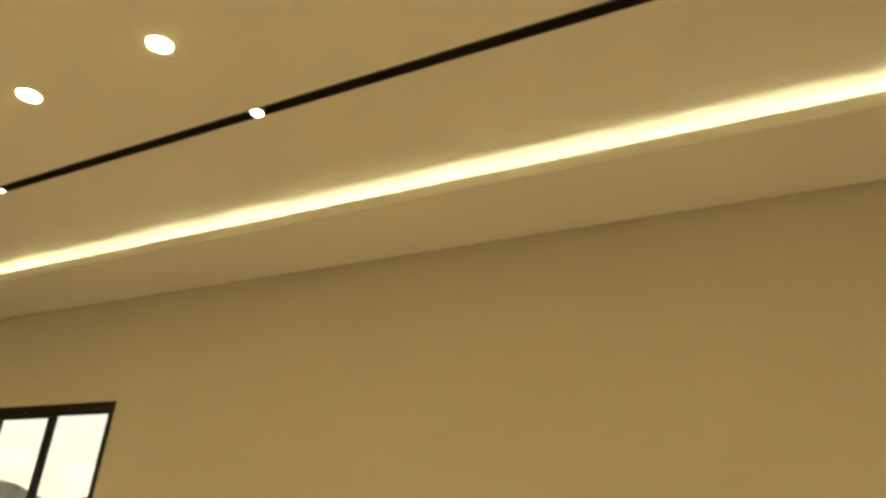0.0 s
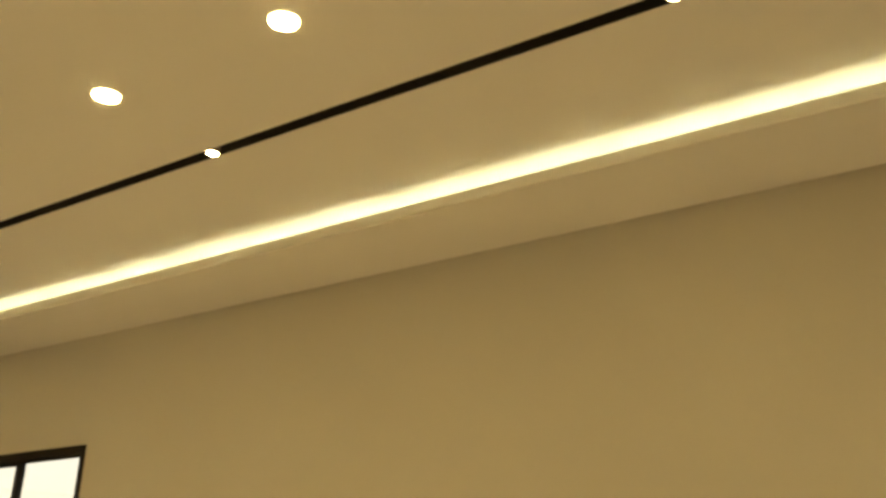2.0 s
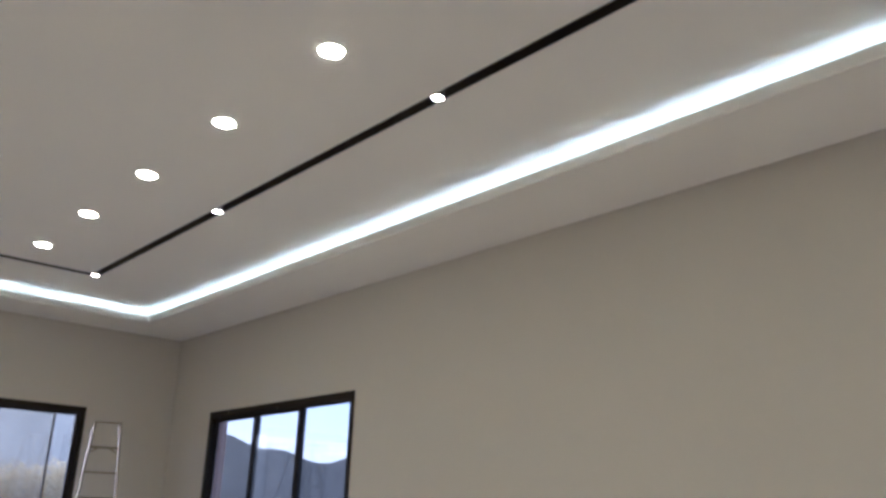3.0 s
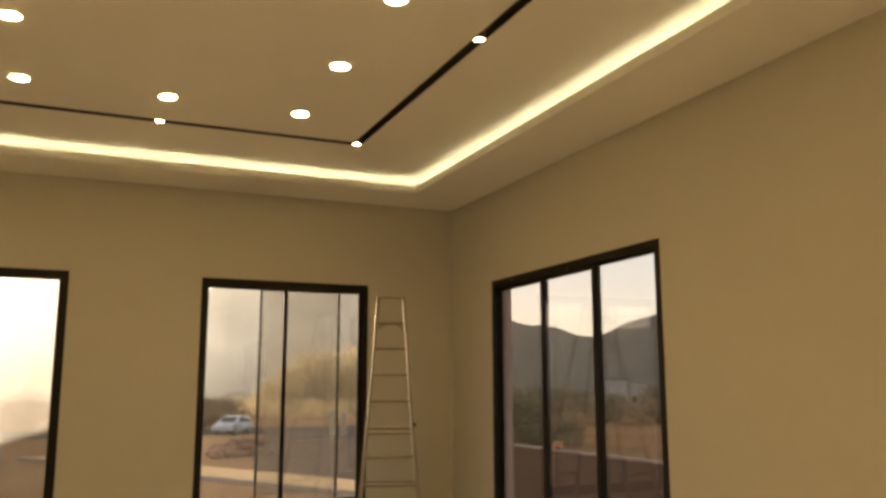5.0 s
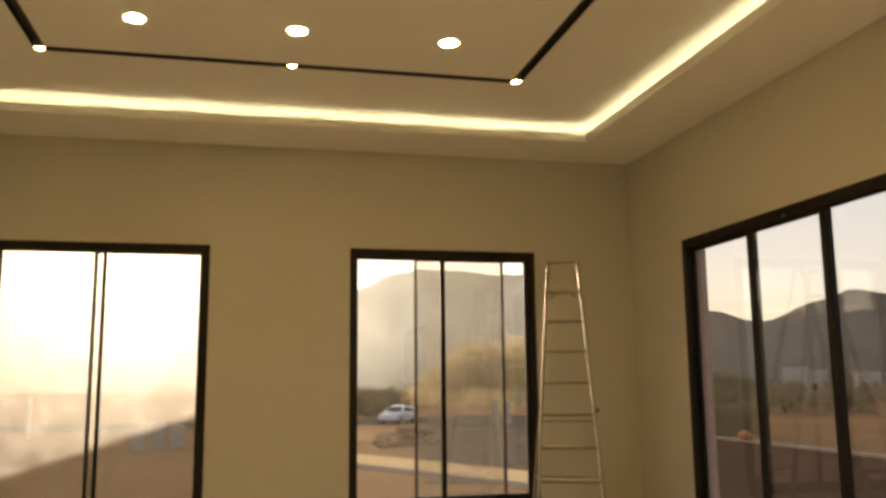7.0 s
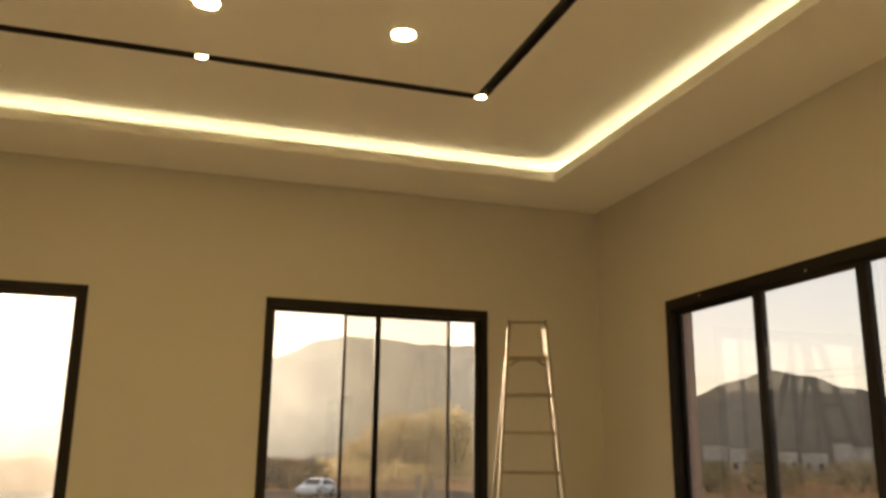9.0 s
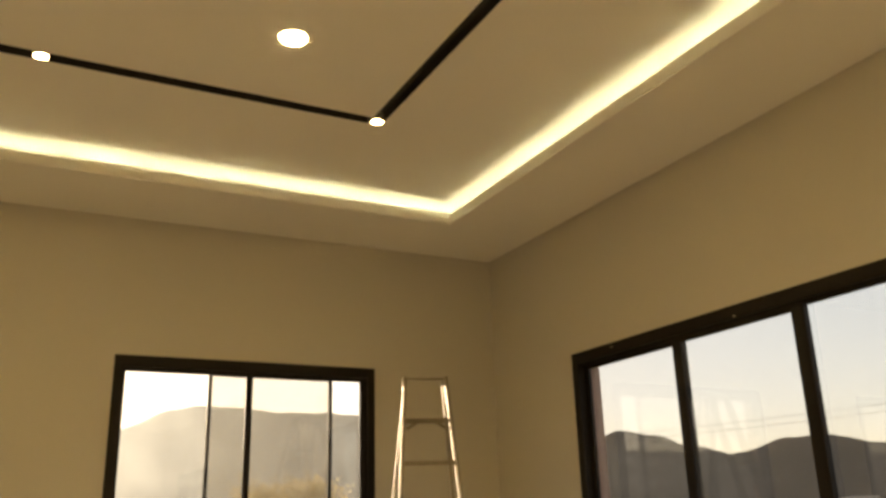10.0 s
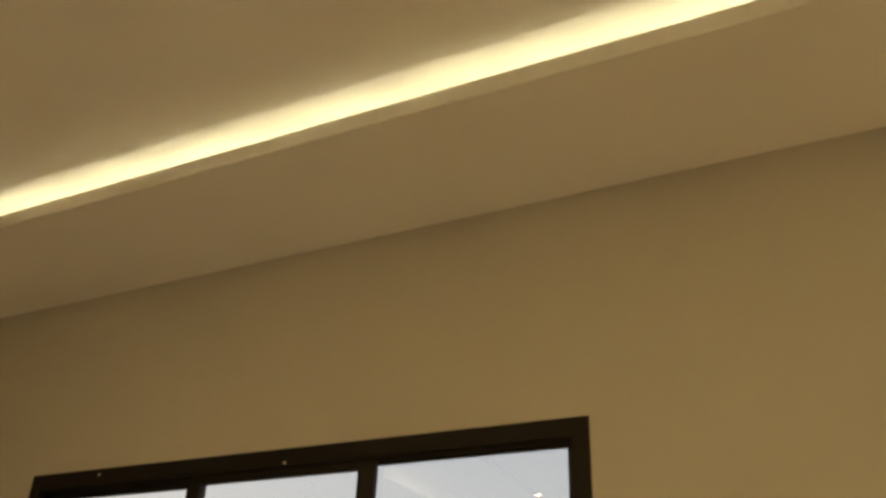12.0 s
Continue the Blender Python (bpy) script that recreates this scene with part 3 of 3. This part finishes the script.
def bush(x, y, height, spread_x, clumps, seed, label, group, low=0.05, foliage=leaf):
    """A shrub or small tree: a forked tapered trunk and a crown of many leaf clumps."""
    r = random.Random(seed)
    ob = thing("tree", label, "tree", group, m=pose(x, y, GROUND))
    bm = bmesh.new()
    for k in range(4):
        a = k * 1.7 + r.random()
        tip = (math.cos(a) * spread_x * 0.35, math.sin(a) * spread_x * 0.35, height * (0.5 + 0.2 * r.random()))
        q = Vector(tip).normalized().to_track_quat("Z", "Y").to_matrix().to_4x4()
        ln = Vector(tip).length
        bmesh.ops.create_cone(bm, cap_ends=True, segments=7, radius1=0.045 * height * 0.6, radius2=0.012 * height, depth=ln, matrix=Matrix.Translation(Vector(tip) / 2) @ q)
    part("trunk", bm, bark, ob)
    verts, faces = [], []
    for k in range(clumps):
        a, u = r.random() * 6.283, r.random() ** 0.6
        zz = low + (1 - low) * r.random()
        w = spread_x * math.sin(min(1.0, 0.25 + zz) * math.pi * 0.85) ** 0.7
        c = Vector((math.cos(a) * w * u, math.sin(a) * w * u, zz * height + 0.06 * height * r.uniform(-1, 1)))
        for leaf_i in range(40):
            p = c + Vector((r.gauss(0, 1), r.gauss(0, 1), r.gauss(0, 0.8))) * 0.10 * height
            d = Vector((r.uniform(-1, 1), r.uniform(-1, 1), r.uniform(-0.6, 1))).normalized()
            e = d.cross(Vector((r.uniform(-1, 1), r.uniform(-1, 1), r.uniform(-1, 1)))).normalized()
            s = height * r.uniform(0.016, 0.034)
            i = len(verts)
            verts += [p - d * s, p + e * s * 0.5, p + d * s, p - e * s * 0.5]
            faces.append((i, i + 1, i + 2, i + 3))
    me = bpy.data.meshes.new("crown")
    me.from_pydata(verts, [], faces)
    me.materials.append(foliage)
    crown = new("crown", me)
    crown.parent = ob
    return ob


rt = random.Random(5)
for k in range(40):
    az = radians(-64 + 34 * k / 39 + rt.uniform(-0.8, 0.8))
    d = rt.uniform(90, 140)
    bush(6 + d * math.sin(az), -3.7 + d * math.cos(az), rt.uniform(2.3, 4.0), rt.uniform(2.8, 4.6), 110, 100 + k, "low olive-green scrub tree on sandy ground", "scrub trees", 0.05, scrub_leaf)
for k, (az, d, hgt) in enumerate(((-63.2, 60, 2.8), (-62.2, 56, 3.1), (-61.2, 58, 2.9), (-60.3, 57, 2.6), (-59.2, 55, 1.9), (-58.3, 58, 1.8))):
    bush(8.9 + d * math.sin(radians(az)), -4.0 + d * math.cos(radians(az)), hgt, hgt * 0.75, 150, 600 + k, "dark olive bushy tree behind the boundary wall", "trees behind the wall", 0.03, scrub_leaf)
for k in range(9):
    az, d = radians(-88 + 0.95 * k), 86 + 2 * rt.random()
    bush(8 + d * math.sin(az), -3.9 + d * math.cos(az), rt.uniform(2.4, 2.8), 2.1, 80, 300 + k, "dark clipped hedge shrub behind the road", "hedge shrubs", 0.02, hedge_leaf)
for k in range(14):
    az, d = radians(-81 + 12 * k / 13 + rt.uniform(-0.5, 0.5)), rt.uniform(110, 150)
    bush(8 + d * math.sin(az), -3.9 + d * math.cos(az), rt.uniform(1.6, 2.8), rt.uniform(3.0, 4.6), 90, 400 + k, "dusty backlit scrub beyond the road", "roadside scrub")
for k, (az, d, hgt) in enumerate(((-77.6, 150, 5.0), (-76.0, 142, 7.0), (-74.3, 150, 9.5), (-73.0, 144, 8.0), (-71.3, 138, 9.5), (-69.0, 150, 6.5))):
    bush(8 + d * math.sin(radians(az)), -3.9 + d * math.cos(radians(az)), hgt, hgt * 0.85, 190, 500 + k, "backlit yellow-green roadside tree", "roadside trees", 0.04)


def house(x, y, w, d, hgt, turn):
    ob = thing("house", "distant flat-roofed pale house", "house", "distant houses", m=pose(x, y, GROUND, 0, 0, turn))
    bm = bmesh.new()
    box(bm, -w / 2, w / 2, -d / 2, d / 2, -0.3, hgt)
    part("walls", bm, house_paint, ob)
    bm = bmesh.new()
    for x0, x1, y0, y1 in ((-w / 2 - 0.1, w / 2 + 0.1, -d / 2 - 0.1, -d / 2 + 0.15), (-w / 2 - 0.1, w / 2 + 0.1, d / 2 - 0.15, d / 2 + 0.1), (-w / 2 - 0.1, -w / 2 + 0.15, -d / 2 + 0.15, d / 2 - 0.15), (w / 2 - 0.15, w / 2 + 0.1, -d / 2 + 0.15, d / 2 - 0.15)):
        box(bm, x0, x1, y0, y1, hgt - 0.05, hgt + 0.7)
    part("parapet", bm, house_paint, ob)
    n = max(2, int(w / 3.5))
    for i in range(n):
        for fl in range(max(1, int(hgt / 3.2))):
            bm = bmesh.new()
            cx = -w / 2 + w * (i + 0.5) / n
            box(bm, cx - 0.45, cx + 0.45, -d / 2 - 0.03, -d / 2 + 0.05, 1.0 + 3.2 * fl, 2.3 + 3.2 * fl)
            part("window", bm, dark_window, ob)


rh = random.Random(11)
for az, d, w, hgt in ((-54.6, 185, 4.6, 4.9), (-53.2, 188, 3.6, 4.3), (-50.6, 200, 4.2, 3.9), (-48.9, 205, 5.0, 3.7), (-47.3, 178, 3.2, 5.4), (-46.3, 180, 3.4, 4.8), (-44.2, 210, 4.6, 4.6),
                      (-39.3, 140, 4, 4.6), (-37.6, 150, 4.5, 4.8), (-31, 170, 6, 5.0)):
    house(6 + d * math.sin(radians(az)), -3.7 + d * math.cos(radians(az)), w, w * 1.1, hgt, -az + rh.uniform(-15, 15))


def car(m):
    """A white hatchback from a side outline, with wheels and dark windows."""
    ob = thing("car", "white hatchback parked beside the road", "car", m=m)
    outline = ((-2.05, 0.35), (-2.1, 0.75), (-1.95, 0.98), (-1.75, 1.05), (-1.25, 1.42), (-0.3, 1.48), (0.35, 1.40), (1.05, 0.98), (1.85, 0.84), (2.1, 0.62), (2.1, 0.35))
    bm = bmesh.new()
    sides = []
    for y in (-0.84, 0.84):
        sides.append([bm.verts.new((x, y * (0.80 if z > 1.1 else 1.0), z)) for x, z in outline])
    bm.faces.new(sides[0])
    bm.faces.new(list(reversed(sides[1])))
    n = len(outline)
    for i in range(n):
        bm.faces.new((sides[0][i], sides[1][i], sides[1][(i + 1) % n], sides[0][(i + 1) % n]))
    bmesh.ops.recalc_face_normals(bm, faces=bm.faces)
    bmesh.ops.bevel(bm, geom=list(bm.edges), offset=0.05, segments=2, affect="EDGES", profile=0.5)
    part("body", bm, car_paint, ob, smooth=False)
    for s in (-1, 1):
        for x0, x1 in ((-1.35, -0.35), (-0.25, 0.75)):
            bm = bmesh.new()
            v = [bm.verts.new(p) for p in ((x0 + (-0.1 if x0 < -1 else 0), s * 0.845, 1.02), (x1, s * 0.845, 1.02), (x1 - (0.45 if x1 > 0 else 0), s * 0.70, 1.36), (x0 + 0.2 * (x0 < -1), s * 0.70, 1.36))]
            bm.faces.new(v)
            bmesh.ops.solidify(bm, geom=list(bm.faces), thickness=0.02)
            part("side_window", bm, dark_window, ob)
        for x in (-1.3, 1.3):
            bm = bmesh.new()
            bmesh.ops.create_cone(bm, cap_ends=True, segments=24, radius1=0.32, radius2=0.32, depth=0.2, matrix=Matrix.Translation((x, s * 0.78, 0.32)) @ Matrix.Rotation(math.pi / 2, 4, "X"))
            wheel = part("tyre", bm, rubber, ob)
            bm = bmesh.new()
            bmesh.ops.create_cone(bm, cap_ends=True, segments=16, radius1=0.19, radius2=0.19, depth=0.22, matrix=Matrix.Translation((x, s * 0.78, 0.32)) @ Matrix.Rotation(math.pi / 2, 4, "X"))
            part("rim", bm, steel, wheel)
    for pts in (((1.0, -0.6, 1.05), (1.0, 0.6, 1.05), (0.45, 0.55, 1.40), (0.45, -0.55, 1.40)), ((-1.80, -0.6, 1.08), (-1.80, 0.6, 1.08), (-1.34, 0.55, 1.42), (-1.34, -0.55, 1.42))):
        bm = bmesh.new()
        bm.faces.new([bm.verts.new(p) for p in pts])
        bmesh.ops.solidify(bm, geom=list(bm.faces), thickness=0.05)
        part("windscreen", bm, dark_window, ob)


CAR_D = 72
car(pose(8.4 + CAR_D * math.sin(radians(-80.2)), -3.93 + CAR_D * math.cos(radians(-80.2)), GROUND + 0.03, 0, 0, 325))


# reddish rubble between the pavement and the road
def rubble():
    r = random.Random(21)
    verts, faces = [], []
    for k in range(46):
        d, az = r.uniform(46, 58), radians(r.uniform(-81.5, -77.8))
        c = Vector((8.4 + d * math.sin(az), -3.93 + d * math.cos(az), GROUND))
        size = r.uniform(0.12, 0.42)
        bm = bmesh.new()
        bmesh.ops.create_icosphere(bm, subdivisions=2, radius=size)
        i = len(verts)
        bm.verts.index_update()
        for v in bm.verts:
            p = v.co * (1 + 0.35 * noise.noise(v.co * 4 / size * 0.4 + Vector((k, 0, 0))))
            verts.append((c.x + p.x, c.y + p.y * 1.2, c.z + max(-0.05, p.z * 0.75 + size * 0.3)))
        faces += [tuple(i + v.index for v in f.verts) for f in bm.faces]
        bm.free()
    me = bpy.data.meshes.new("rubble")
    me.from_pydata(verts, [], faces)
    me.materials.append(brick_dust)
    tagged(new("rubble", me), "scattered reddish broken rubble on sandy ground", "rubble", kind="stuff")


rubble()


# pale gate posts and a marker post beyond the plot
def post(az, d, hgt, width, cap, label, paint=post_paint):
    ob = thing("post", label, "post", m=pose(8.4 + d * math.sin(radians(az)), -3.93 + d * math.cos(radians(az)), GROUND, 0, 0, -az))
    bm = bmesh.new()
    box(bm, -width / 2, width / 2, -width / 2, width / 2, -0.05, hgt, 0.02)
    part("shaft", bm, paint, ob)
    bm = bmesh.new()
    box(bm, -width / 2 - cap, width / 2 + cap, -width / 2 - cap, width / 2 + cap, hgt, hgt + 0.10, 0.02)
    part("cap", bm, paint, ob)


post(-73.8, 66, 1.9, 0.45, 0.06, "pale plastered gate post by the road")
post(-73.0, 68, 1.7, 0.40, 0.06, "pale plastered gate post by the road")


def concrete_block(az, d, w, hgt):
    ob = thing("concrete_block", "pale grey cast concrete block on the verge", "concrete block", "blocks on the verge", m=pose(8.4 + d * math.sin(radians(az)), -3.93 + d * math.cos(radians(az)), GROUND, 0, 0, -az))
    bm = bmesh.new()
    box(bm, -w / 2, w / 2, -0.35, 0.35, -0.05, hgt, 0.04)
    box(bm, -w / 2 + 0.1, w / 2 - 0.1, -0.25, 0.25, hgt - 0.02, hgt + 0.12, 0.03)
    part("block", bm, block_grey, ob)


for az, d, w, hgt in ((-96.6, 49, 0.7, 1.0), (-95.4, 50, 0.9, 1.25), (-94.2, 50, 0.8, 1.15)):
    concrete_block(az, d, w, hgt)
post(-102.7, 62, 2.6, 0.22, 0.02, "slim white marker post on open ground", white_trim)


# power poles with cross-arms, and the cables between them
def utility_pole(x, y, hgt, turn):
    ob = thing("utility_pole", "slim dark utility pole with cross-arm insulators", "utility pole", "utility poles", m=pose(x, y, GROUND, 0, 0, turn))
    bm = bmesh.new()
    bmesh.ops.create_cone(bm, cap_ends=True, segments=10, radius1=0.16, radius2=0.09, depth=hgt, matrix=Matrix.Translation((0, 0, hgt / 2)))
    part("mast", bm, bark, ob)
    bm = bmesh.new()
    box(bm, -0.8, 0.8, -0.06, 0.06, hgt - 0.55, hgt - 0.42)
    part("cross_arm", bm, steel, ob)
    for px in (-0.7, 0.0, 0.7):
        bm = bmesh.new()
        zz = hgt - 0.42 if px else hgt
        disc(bm, 0.07, 0.10, zz, zz + 0.3, 10, (px, 0))
        part("insulator", bm, pale_concrete, ob)


P1, P2 = (-23.9, 49.3), (-74, 33)
utility_pole(*P1, 10.0, -15)
utility_pole(*P2, 10.5, -15)
for dz, off in ((0.3, 0.0), (-0.1, 0.7)):
    cu = bpy.data.curves.new("power_cable", "CURVE")
    cu.dimensions, cu.bevel_depth = "3D", 0.012
    sp = cu.splines.new("POLY")
    sp.points.add(20)
    for i in range(21):
        u = i / 20
        x, y = P1[0] + (P2[0] - P1[0]) * u, P1[1] + (P2[1] - P1[1]) * u + off
        sp.points[i].co = (x, y, GROUND + 10.0 + dz + 0.5 * u - 1.4 * 4 * u * (1 - u) * 0.5, 1)
    cu.materials.append(rubber)
    tagged(new("power_cable", cu), "thin dark overhead power cable", "cable", "overhead cables")
